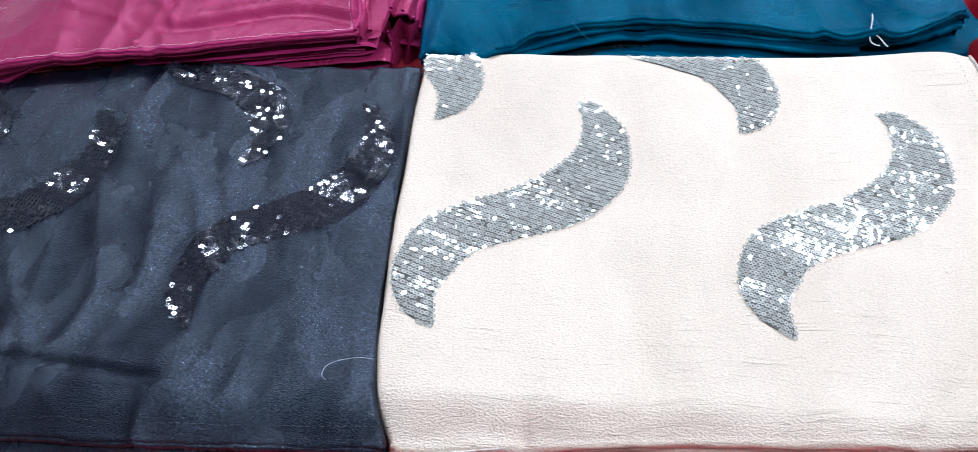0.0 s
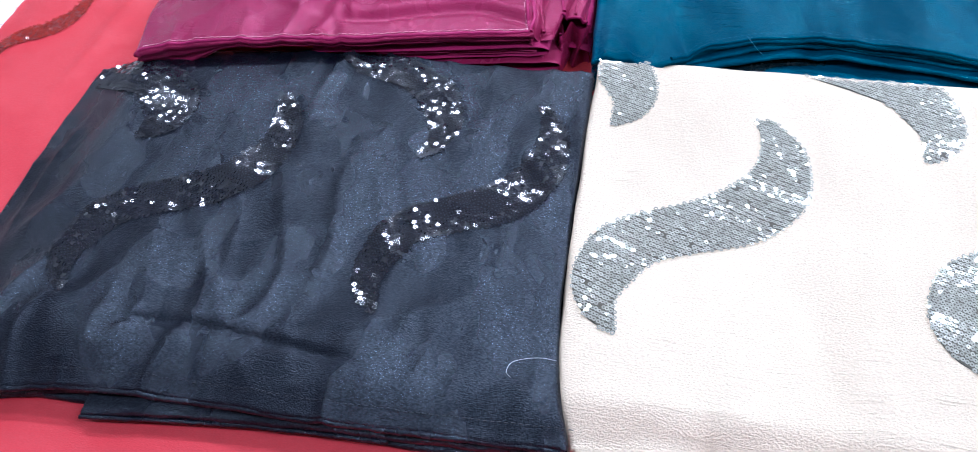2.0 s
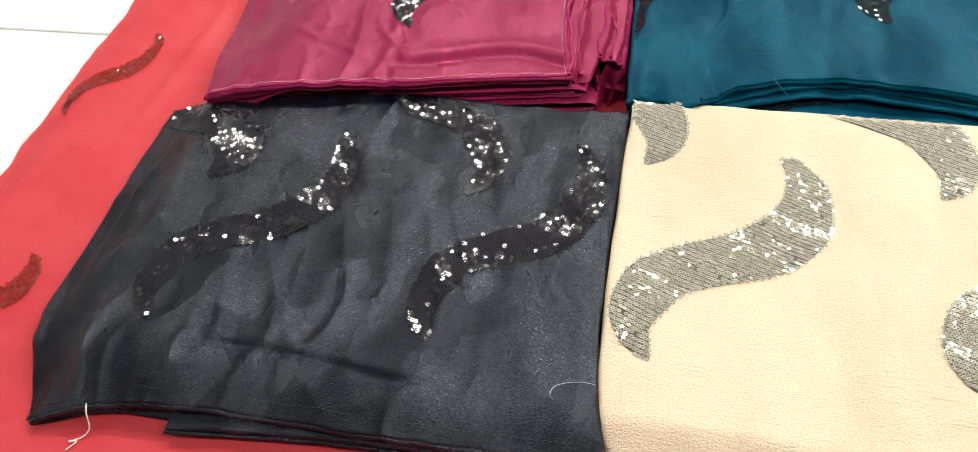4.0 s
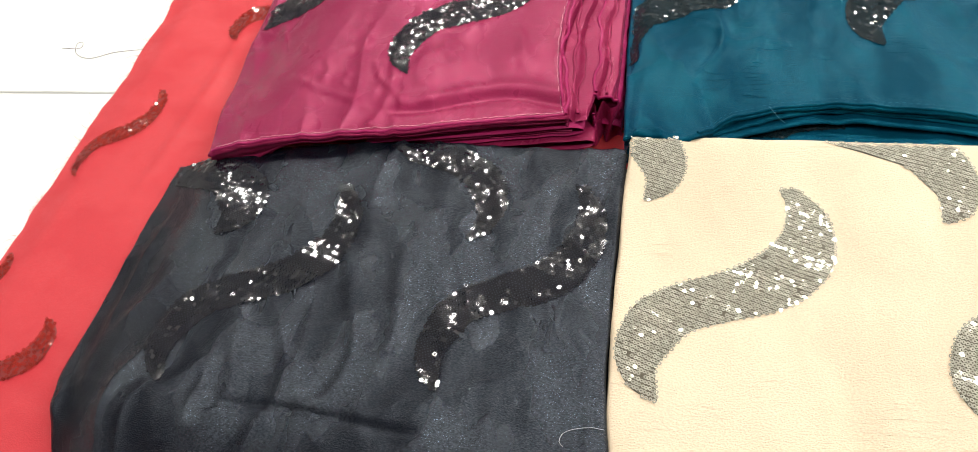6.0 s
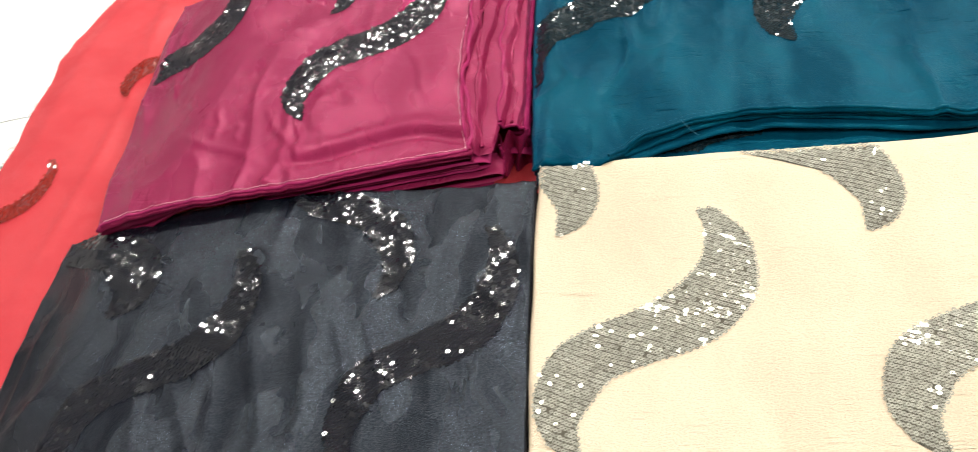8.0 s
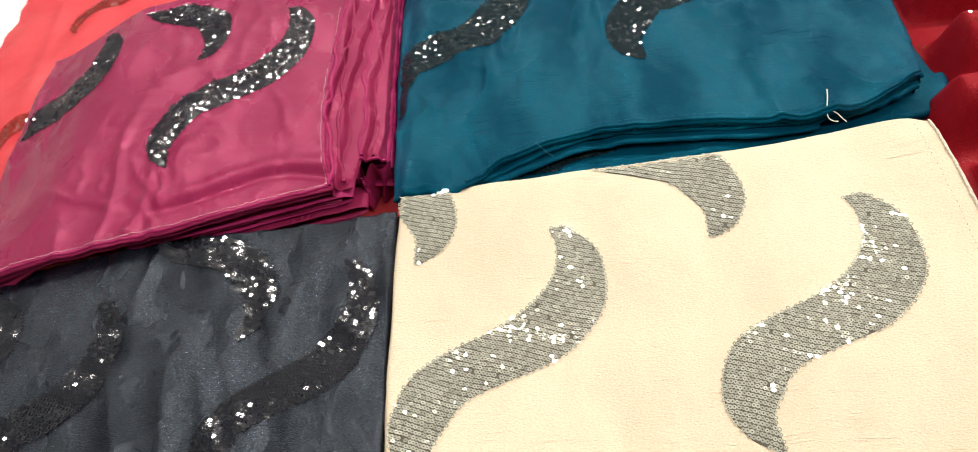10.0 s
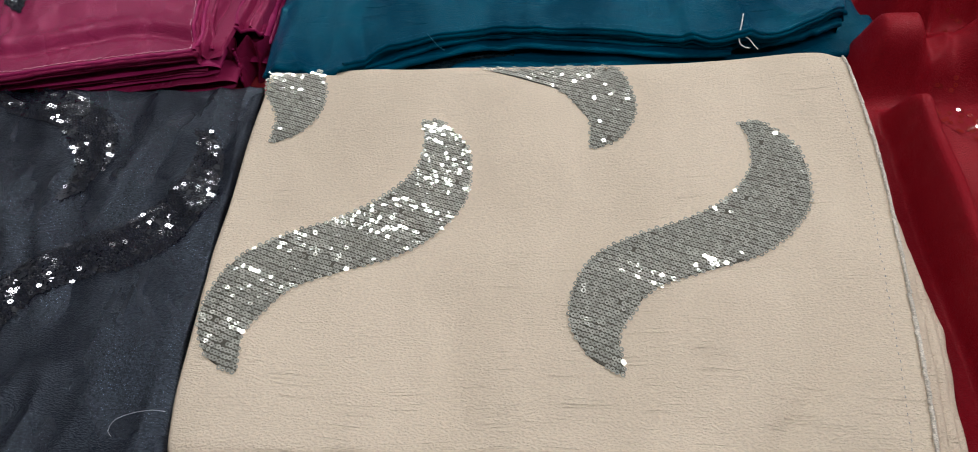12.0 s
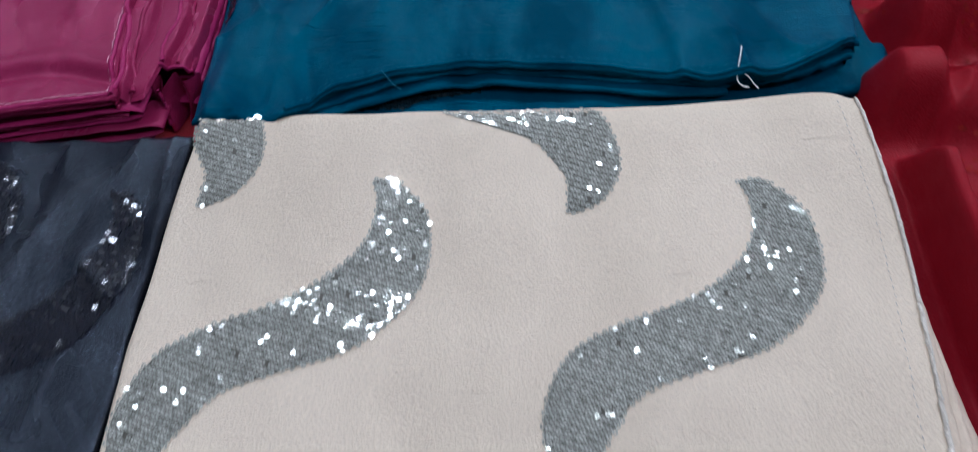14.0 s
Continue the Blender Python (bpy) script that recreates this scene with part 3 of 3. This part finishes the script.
for tip, mir, sc, slim, sd, lap in (((-0.013, 0.190), False, (1.0, 1.0), 1.0, 41, -0.055), ((0.173, 0.195), False, (0.99, 0.97), 0.97, 42, -0.08),
                                    ((0.160, 0.338), True, (0.92, 1.0), 1.16, 43, -0.18), ((-0.029, 0.340), True, (0.90, 1.0), 1.16, 44, -0.22)):
    motif(cream_cloth, tip, cream_h, cream_in, SILVER, SILVER_BASE, mir, sc, slim * 0.92, seed=sd, tilt=3.2 if lap > -0.1 else 2.0, askew=1.8, stray=0.22 if lap > -0.2 else 0.06, overlap=lap, rows_step=0.0030 if lap > -0.1 else 0.0034, pitch=0.0021, size=0.00130)


# ---- magenta folded cloth ----
MAGENTA_CREASES = (((-0.230, 0.451), (-0.219, 0.410), 0.0025, 0.0016), ((-0.298, 0.463), (-0.293, 0.435), 0.003, 0.0013), ((-0.256, 0.457), (-0.223, 0.413), 0.003, 0.0015),
                   ((-0.313, 0.436), (-0.249, 0.408), 0.004, 0.0016), ((-0.243, 0.392), (-0.233, 0.381), 0.003, 0.0015), ((-0.231, 0.408), (-0.218, 0.382), 0.003, 0.0014),
                   ((-0.278, 0.448), (-0.275, 0.432), 0.0025, 0.001), ((-0.150, 0.520), (-0.130, 0.470), 0.004, 0.0012))


def magenta_h(x, y):
    z = 0.0475 + 0.0012 * nz(x, y, 15, 9, 31) + 0.0028 * folds(x, y, 31) + 0.0003 * nz(x, y, 90, 60, 32)
    if x < -0.30:
        z -= 0.020 * (1 - sm(-0.395, -0.30, x)) * sm(0.38, 0.46, y) + 0.008 * (1 - sm(-0.38, -0.30, x)) * (1 - sm(0.38, 0.46, y))
    yc = 0.404 + 0.024 * sm(-0.23, -0.13, x) - 0.008 * sm(-0.13, -0.09, x)
    k = sm(-0.26, -0.20, x)
    z += k * (-0.0030 * math.exp(-((y - yc) / 0.005) ** 2) + 0.0022 * math.exp(-((y - yc - 0.011) / 0.007) ** 2))
    z -= 0.006 * sm(0.60, 0.68, y)
    for a, b, w, r in MAGENTA_CREASES:
        z += crease(x, y, a, b, w, r)
    return z


def magenta_base(x, z, su, sv):
    """How far the top layer hangs down: a short lip at the open front, to the ground elsewhere."""
    if sv < 0 and su == 0:
        return 0.018 + (z - 0.0245) * sm(-0.35, -0.30, x)
    return 0.034 if su > 0 else 0.018


magenta_cloth = thing("folded_cloth", "magenta satin cloth with dark sequin motifs, folded in layers", "cloth", "folded cloths")
magenta_front = [(-0.365, 0.359), (-0.324, 0.368), (-0.275, 0.376), (-0.227, 0.383), (-0.181, 0.393), (-0.135, 0.402), (-0.093, 0.409)]
magenta_right = [(-0.093, 0.409), (-0.097, 0.427), (-0.105, 0.472), (-0.108, 0.528), (-0.106, 0.573), (-0.106, 0.70)]
magenta_left = [(-0.365, 0.359), (-0.379, 0.420), (-0.388, 0.480), (-0.392, 0.55), (-0.395, 0.635)]
magenta_back = [(-0.395, 0.635), (-0.36, 0.652), (-0.30, 0.675), (-0.20, 0.69), (-0.106, 0.70)]
folded_body("top_layer", magenta_front, magenta_right, magenta_back, magenta_left, magenta_h, magenta_base, MAGENTA, magenta_cloth, 150, 140, 2, 0.0, 17)
hem_line("hem", magenta_front, magenta_h, 0.0015, MAGENTA_LIGHTER, magenta_cloth, 160, 15, -0.0004)
hem_line("side_hem", [(x + 0.0008 * math.sin(y * 160), y) for x, y in magenta_right], magenta_h, 0.0015, MAGENTA_LIGHTER, magenta_cloth, 160, 16, 0.0)
stitch_line("stitching", [(x, y + 0.0028) for x, y in magenta_front], magenta_h, PINK_THREAD, magenta_cloth, 0.0036, 0.0036, 0.00024, 9, 0.0002, 0.0006)
stitch_line("stitching", [(x - 0.002, y) for x, y in magenta_right], magenta_h, PINK_THREAD, magenta_cloth, 0.0034, 0.0032, 0.00026, 10, 0.0002, 0.0006)
# layers that show below the front edge
for k, (x0, dy, z, x1) in enumerate(((-0.31, 0.010, 0.0385, -0.090), (-0.24, -0.013, 0.0150, -0.080))):
    fold_roll("front_fold", [(x0, 0.372 + (x0 + 0.31) * 0.14, z), (-0.20, 0.389 + dy, z), (-0.15, 0.398 + dy, z), (-0.11, 0.404 + dy, z), (x1, 0.406 + dy, z)], (0, 1), 0.05, 0.0036,
              MAGENTA, magenta_cloth, seed=50 + k, ripple=0.002)


# pleated side of the stack
def pleat_h(x, y):
    """Stacked sheet edges that step down towards the side, each with a small rolled lip."""
    t = (x + 0.107) / 0.052
    k = t * 3.8 + 0.8 * nz(t * 1.5, y, 1, 11, 61) + 0.25 * nz(0, y, 1, 45, 64) + 0.3
    n = math.floor(k)
    r = k - n
    z = 0.0475 - 0.0026 * n + 0.0012 * math.sin(min(r / 0.75, 1.0) * math.pi * 0.5) - 0.0052 * sm(0.74, 0.98, r)
    return z + 0.0010 * nz(x, y, 70, 14, 62)


verts, nx, ny = [], 150, 110
for j in range(ny):
    v = j / (ny - 1)
    for i in range(nx):
        u = i / (nx - 1)
        y = 0.412 + 0.026 * sm(0.46, 0.58, u) + v * (0.70 - 0.412)
        x0 = -0.097 - 0.010 * sm(0.0, 0.3, v)
        x = x0 + u * (-0.0555 - 0.006 * v - x0) + 0.0010 * nz(0, y, 1, 60, 63) * u
        z = pleat_h(x, y) - (0.016 * ((u - 0.93) / 0.07) ** 2 if u > 0.93 else 0)
        z -= 0.006 * (1 - sm(0, 0.03, v)) * (1 - u)
        verts.append((x, y, z))
as_object("pleated_side", verts, grid_faces(nx, ny), MAGENTA, magenta_cloth)
for k, (x, lean, y1) in enumerate(((-0.0945, -0.010, 0.414), (-0.0870, -0.009, 0.416), (-0.0735, -0.004, 0.440), (-0.0650, -0.004, 0.441))):
    path = [(x + lean * sm(0, 0.35, v) + 0.0016 * math.sin(v * 19 + k * 2) + 0.0012 * math.sin(v * 43 + k), y1 + v * (0.69 - y1)) for v in [i / 24 for i in range(25)]]
    hem_line("side_fold", path, pleat_h, 0.0019 - 0.0002 * k, MAGENTA if k % 2 else MAGENTA_LIGHTER, magenta_cloth, 150, 70 + k, -0.0006)
# the frilled selvedge at the very side
chunks = []
for k, z0 in enumerate((0.034, 0.027, 0.019)):
    vv = []
    n = 160
    for i in range(n):
        y = 0.440 - 0.012 * (k == 2) + (0.69 - 0.440) * i / (n - 1)
        for b, (dx, dz) in enumerate(((-0.016, 0.002), (-0.008, 0.0015), (-0.003, 0.0), (0.0, -0.002), (-0.001, -0.005))):
            w = (b / 4) * (0.0016 * nz(0, y, 1, 70, 81 + k) + 0.0008 * nz(0, y, 1, 160, 84 + k))
            vv.append((-0.0545 - 0.024 * (y - 0.44) + dx + w + 0.0012 * k, y, z0 + dz + w * 0.8))
    chunks.append((vv, grid_faces(5, n)))
as_object("selvedge", *join(chunks), MAGENTA_LIGHTER, magenta_cloth, "bright frilled selvedge")
hem_line("pleat_hem", [(-0.076, 0.4375), (-0.068, 0.438), (-0.056, 0.4385)], lambda x, y: pleat_h(x, y) - 0.001, 0.0011, MAGENTA_LIGHTER, magenta_cloth, 30, 18, 0.0)
# the lower layers hang in a small frill at the corner
verts = []
for j in range(12):
    v = j / 11
    for i in range(48):
        u = i / 47
        wave = math.sin(u * 14.5 + 1.2 * v) * (0.0045 + 0.002 * math.sin(u * 5))
        verts.append((-0.0795 + 0.0255 * u + 0.0015 * math.sin(v * 5 + u * 9), 0.4265 + wave + 0.010 * u - 0.006 * v, 0.0385 - 0.004 * u - 0.030 * v + 0.001 * nz(u, v, 9, 3, 97)))
as_object("corner_frill", verts, grid_faces(48, 12), MAGENTA, magenta_cloth)
hem_line("frill_hem", [(-0.0735, 0.4225), (-0.0725, 0.4205), (-0.0735, 0.4175)], lambda x, y: 0.012 + (y - 0.4175) * 4.6, 0.0010, MAGENTA_LIGHTER, magenta_cloth, 40, 92)


def turned_fold(name, path, lean, depth, material, n=60):
    """A layer seen end-on that turns back on itself: a ribbon along a line in x and z, its front following the stack's edge."""
    P = spline(path)
    verts = []
    for i in range(n):
        x, z = (float(q) for q in P(i / (n - 1)))
        y = 0.3985 + 0.165 * (x + 0.15) + lean + 0.0012 * nz(x, z, 60, 60, 95)
        for k, back in enumerate((0.0, 0.0012, 0.004, depth)):
            verts.append((x, y + back, z + (0.0006 * nz(x, back, 50, 90, 96) if k else -0.0005)))
    return as_object(name, verts, grid_faces(4, n), material, magenta_cloth)


turned_fold("turned_fold", [(-0.245, 0.0355), (-0.17, 0.0350), (-0.115, 0.0362), (-0.090, 0.0368), (-0.0800, 0.0340), (-0.0815, 0.0305), (-0.094, 0.0290), (-0.12, 0.0285), (-0.19, 0.0275)], -0.002, 0.02, MAGENTA_LIGHTER)
turned_fold("turned_fold", [(-0.20, 0.0320), (-0.13, 0.0325), (-0.100, 0.0332), (-0.0890, 0.0322), (-0.0905, 0.0308), (-0.105, 0.0308), (-0.15, 0.0300)], -0.001, 0.02, MAGENTA)
turned_fold("turned_fold", [(-0.225, 0.0245), (-0.15, 0.0250), (-0.10, 0.0262), (-0.080, 0.0262), (-0.0715, 0.0230), (-0.0745, 0.0190), (-0.090, 0.0180), (-0.15, 0.0175)], -0.006, 0.02, MAGENTA)
box("inner_layer", -0.30, -0.088, 0.436, 0.66, 0.005, 0.032, MAGENTA, magenta_cloth, 0.002)


def magenta_in(x, y):
    return x > -0.387 - 0.0 * y and y < 0.655 + 0.15 * (x + 0.36) and x < -0.11


for tip, mir, sc, slim, sd in (((-0.2265, 0.4485), False, (0.95, 1.10), 0.76, 51), ((-0.410, 0.463), False, (0.95, 1.08), 0.85, 52), ((-0.228, 0.574), True, (0.80, 1.0), 0.9, 53)):
    motif(magenta_cloth, tip, magenta_h, magenta_in, BLACKSEQ, PLUM_BASE, mir, sc, slim, seed=sd, tilt=6, missing=0.08, askew=2.4, stray=0.20, size=0.00145, rows_step=0.0027, pitch=0.0024)


# ---- teal folded cloth ----
def teal_h(x, y):
    z = 0.0370 + 0.0013 * nz(x, y, 22, 9, 41) + 0.0060 * folds(x, y, 41) + 0.0004 * nz(x, y, 90, 40, 42)
    z -= 0.0025 * math.exp(-(((x - 0.012) + 0.25 * (y - 0.43)) / 0.0045) ** 2) * sm(0.40, 0.42, y) * (1 - sm(0.44, 0.48, y))
    z -= 0.010 * (1 - sm(-0.056, -0.036, x))
    return z


teal_cloth = thing("folded_cloth", "teal-blue crepe cloth with dark sequin motifs, folded flat", "cloth", "folded cloths")
teal_front = [(-0.046, 0.403), (-0.015, 0.402), (0.004, 0.405), (0.029, 0.426), (0.075, 0.441), (0.119, 0.445), (0.203, 0.437), (0.25, 0.432), (0.285, 0.440), (0.322, 0.459)]
teal_right = [(0.322, 0.459), (0.325, 0.491), (0.327, 0.519), (0.330, 0.74)]
teal_left = [(-0.046, 0.403), (-0.050, 0.475), (-0.053, 0.546), (-0.056, 0.74)]
teal_back = [(-0.056, 0.74), (0.13, 0.745), (0.330, 0.74)]
folded_body("top_layer", teal_front, teal_right, teal_back, teal_left, teal_h, lambda x, z, su, sv: z - 0.0065 if sv < 0 and su == 0 and x > 0.0 else 0.006, TEAL, teal_cloth, 160, 140, 2, 0.0, 27)
hem_line("hem", teal_front[2:], teal_h, 0.0014, TEAL, teal_cloth, 160, 25, 0.0002)
stitch_line("stitching", [(x, y + 0.005) for x, y in teal_front[2:]], teal_h, TEAL_THREAD, teal_cloth, 0.004, 0.002, 0.00018)
for k, (dy, z) in enumerate(((-0.003, 0.0285), (-0.0095, 0.0250))):
    fold_roll("front_fold", [(0.004, 0.405, z), (0.035, 0.424 + dy, z), (0.08, 0.441 + dy, z), (0.125, 0.445 + dy, z), (0.20, 0.437 + dy, z), (0.25, 0.432 + dy * 0.5, z)], (0, 1), 0.04, 0.0035, TEAL,
              teal_cloth, 90, 80 + k, 0.002)
fold_roll("corner_fold", [(0.25, 0.434, 0.026), (0.285, 0.437, 0.028), (0.322, 0.452, 0.029)], (0, 1), 0.03, 0.005, TEAL, teal_cloth, 40, 85, 0.002)


def teal_low(x, y):
    return 0.0190 + 0.0035 * nz(x, y, 26, 20, 45) + 0.0018 * nz(x, y, 60, 40, 46)


low_front = [(-0.044, 0.415), (0.05, 0.420), (0.15, 0.424), (0.25, 0.430), (0.318, 0.438), (0.341, 0.452)]
folded_body("lower_layer", low_front, [(0.341, 0.452), (0.346, 0.472), (0.336, 0.50), (0.336, 0.73)], [(-0.046, 0.73), (0.14, 0.73), (0.336, 0.73)],
            [(-0.044, 0.415), (-0.046, 0.5), (-0.046, 0.73)], teal_low, 0.005, TEAL, teal_cloth, 70, 50, 2, 0.001, 29)


def teal_in(x, y):
    return x > -0.051 - 0.02 * (y - 0.47) and y < 0.735


for tip, sd in (((-0.046, 0.486), 61), ((0.141, 0.514), 62)):
    motif(teal_cloth, tip, teal_h, teal_in, TEAL_SEQ, TEAL_BASE, False, (0.95, 1.0), 0.95, seed=sd, tilt=6, missing=0.08, askew=2.4, stray=0.20, size=0.00145, rows_step=0.0027, pitch=0.0024)
motif(teal_cloth, (0.062, 0.405), teal_low, lambda x, y: 0.422 < y < 0.445 and x < 0.11, TEAL_SEQ, TEAL_BASE, False, (1.0, 0.5), 0.8, seed=63, tilt=11, missing=0.15)


# ---- crumpled crimson cloth ----
ridge = spline([(0.318, 0.60), (0.338, 0.45), (0.3455, 0.390), (0.347, 0.310), (0.348, 0.26), (0.350, 0.22), (0.351, 0.18), (0.354, 0.1), (0.354, 0.0)])
RIDGE = [ridge(i / 120) for i in range(120, -1, -1)]
RIDGE_X, RIDGE_Y = [p[0] for p in RIDGE], [p[1] for p in RIDGE]


def heap_h(x, y):
    z = 0.0045 + 0.0015 * nz(x, y, 18, 18, 71) + 0.001 * nz(x, y, 50, 30, 72)
    d = x - float(np.interp(y, RIDGE_Y, RIDGE_X)) - 0.002 + 0.0015 * nz(0, y, 1, 30, 73)
    fade = (1 - sm(0.368, 0.396, y)) ** 0.7
    z += 0.040 * (1 + 0.15 * nz(x, y, 6, 14, 77)) * math.exp(-(abs(d) / (0.0070 if d < 0 else 0.0080)) ** 4) * fade
    # the large rounded fold beyond the ridge, which leans over a deep hollow
    lip = 0.366 + 0.010 * math.sin((y - 0.25) * 22) + 0.035 * sm(0.30, 0.36, y)
    z += 0.066 * sm(lip, lip + 0.026, x) ** 0.7 * (1 - sm(0.352, 0.392, y - 0.12 * (x - 0.40))) ** 0.6
    # folds across, towards the teal cloth
    z += 0.044 * math.exp(-(abs(y - 0.432 - 0.05 * (x - 0.36)) / 0.021) ** 3) * sm(0.322, 0.340, x) * (1 - 0.55 * sm(0.358, 0.372, x) * (1 - sm(0.385, 0.41, x)))
    z += 0.050 * math.exp(-(abs(y - 0.492 - 0.20 * (x - 0.38)) / 0.024) ** 3) * sm(0.345, 0.362, x)
    z += 0.046 * sm(0.535, 0.56, y) * sm(0.345, 0.365, x)
    soft = sm(0.345, 0.37, x)
    z += (0.004 * nz(x, y, 24, 16, 78) + 0.006 * folds(x, y, 79) + 0.006 * nz(x, y, 9, 9, 75)) * soft
    return max(0.0055, z)


crimson_cloth = thing("crumpled_cloth", "crimson satin cloth heaped in soft folds beside the folded stacks", "cloth")
nx, ny = 230, 340
verts = []
for j in range(ny):
    y = -0.10 + 0.95 * j / (ny - 1)
    for i in range(nx):
        x = 0.300 + 0.36 * (i / (nx - 1)) ** 1.2
        e = sm(0, 0.03, i / (nx - 1)) * (1 - sm(0.95, 1.0, i / (nx - 1))) * sm(0, 0.03, j / (ny - 1)) * (1 - sm(0.97, 1, j / (ny - 1)))
        verts.append((x, y, 0.0075 + (heap_h(x, y) - 0.0055) * e))
as_object("sheet", verts, grid_faces(nx, ny), CRIMSON, crimson_cloth)
for tip, sd in (((0.395, 0.448), 66), ((0.425, 0.335), 67)):
    motif(crimson_cloth, tip, lambda x, y: heap_h(x, y) + 0.002, lambda x, y: True, RED_SEQ, CRIMSON, True, (0.5, 0.5), 0.8, seed=sd, tilt=8, size=0.0014, missing=0.8)


# ---- loose threads ----
thread("loose_thread", [(-0.339, 0.110, 0.0215), (-0.3375, 0.105, 0.019), (-0.336, 0.099, 0.011), (-0.340, 0.094, 0.0075), (-0.347, 0.090, 0.0072), (-0.342, 0.091, 0.0075),
                        (-0.346, 0.085, 0.0072)], 0.0005, WHITE_THREAD, "knotted white thread at the navy cloth's hem")
thread("loose_thread", [(0.2575, 0.449, 0.0415), (0.2555, 0.4405, 0.0425), (0.2535, 0.432, 0.0395), (0.2535, 0.427, 0.0365), (0.256, 0.4235, 0.0360), (0.259, 0.4225, 0.0360)], 0.00042, WHITE_THREAD,
       "short white thread loop on the teal cloth's edge")
thread("loose_thread", [(0.2545, 0.431, 0.0395), (0.2590, 0.429, 0.0380), (0.2620, 0.4245, 0.0365), (0.2640, 0.4215, 0.0360)], 0.0004, WHITE_THREAD, "short white thread on the teal cloth's edge")
thread("loose_thread", [(-0.040, 0.168, 0.0365), (-0.048, 0.1685, 0.0362), (-0.057, 0.1665, 0.036), (-0.063, 0.163, 0.0362), (-0.0645, 0.158, 0.0362), (-0.062, 0.155, 0.0362)], 0.00016, GREY_THREAD,
       "fine pale hair-like thread lying on navy cloth")
thread("loose_thread", [(-0.618, 0.522, 0.0004), (-0.60, 0.5215, 0.0004), (-0.5965, 0.526, 0.0006), (-0.600, 0.5315, 0.0008), (-0.604, 0.528, 0.0006), (-0.599, 0.516, 0.0004), (-0.588, 0.509, 0.0004),
                        (-0.575, 0.5085, 0.0004), (-0.558, 0.517, 0.0004), (-0.540, 0.521, 0.0006), (-0.525, 0.522, 0.0016)], 0.00022, DARK_THREAD, "curled dark thread on the white panel")
thread("loose_thread", [(0.054, 0.437, 0.0375), (0.058, 0.432, 0.036), (0.062, 0.4285, 0.0335), (0.066, 0.427, 0.031)], 0.0003, TEAL_THREAD, "short blue thread end on the teal fold")
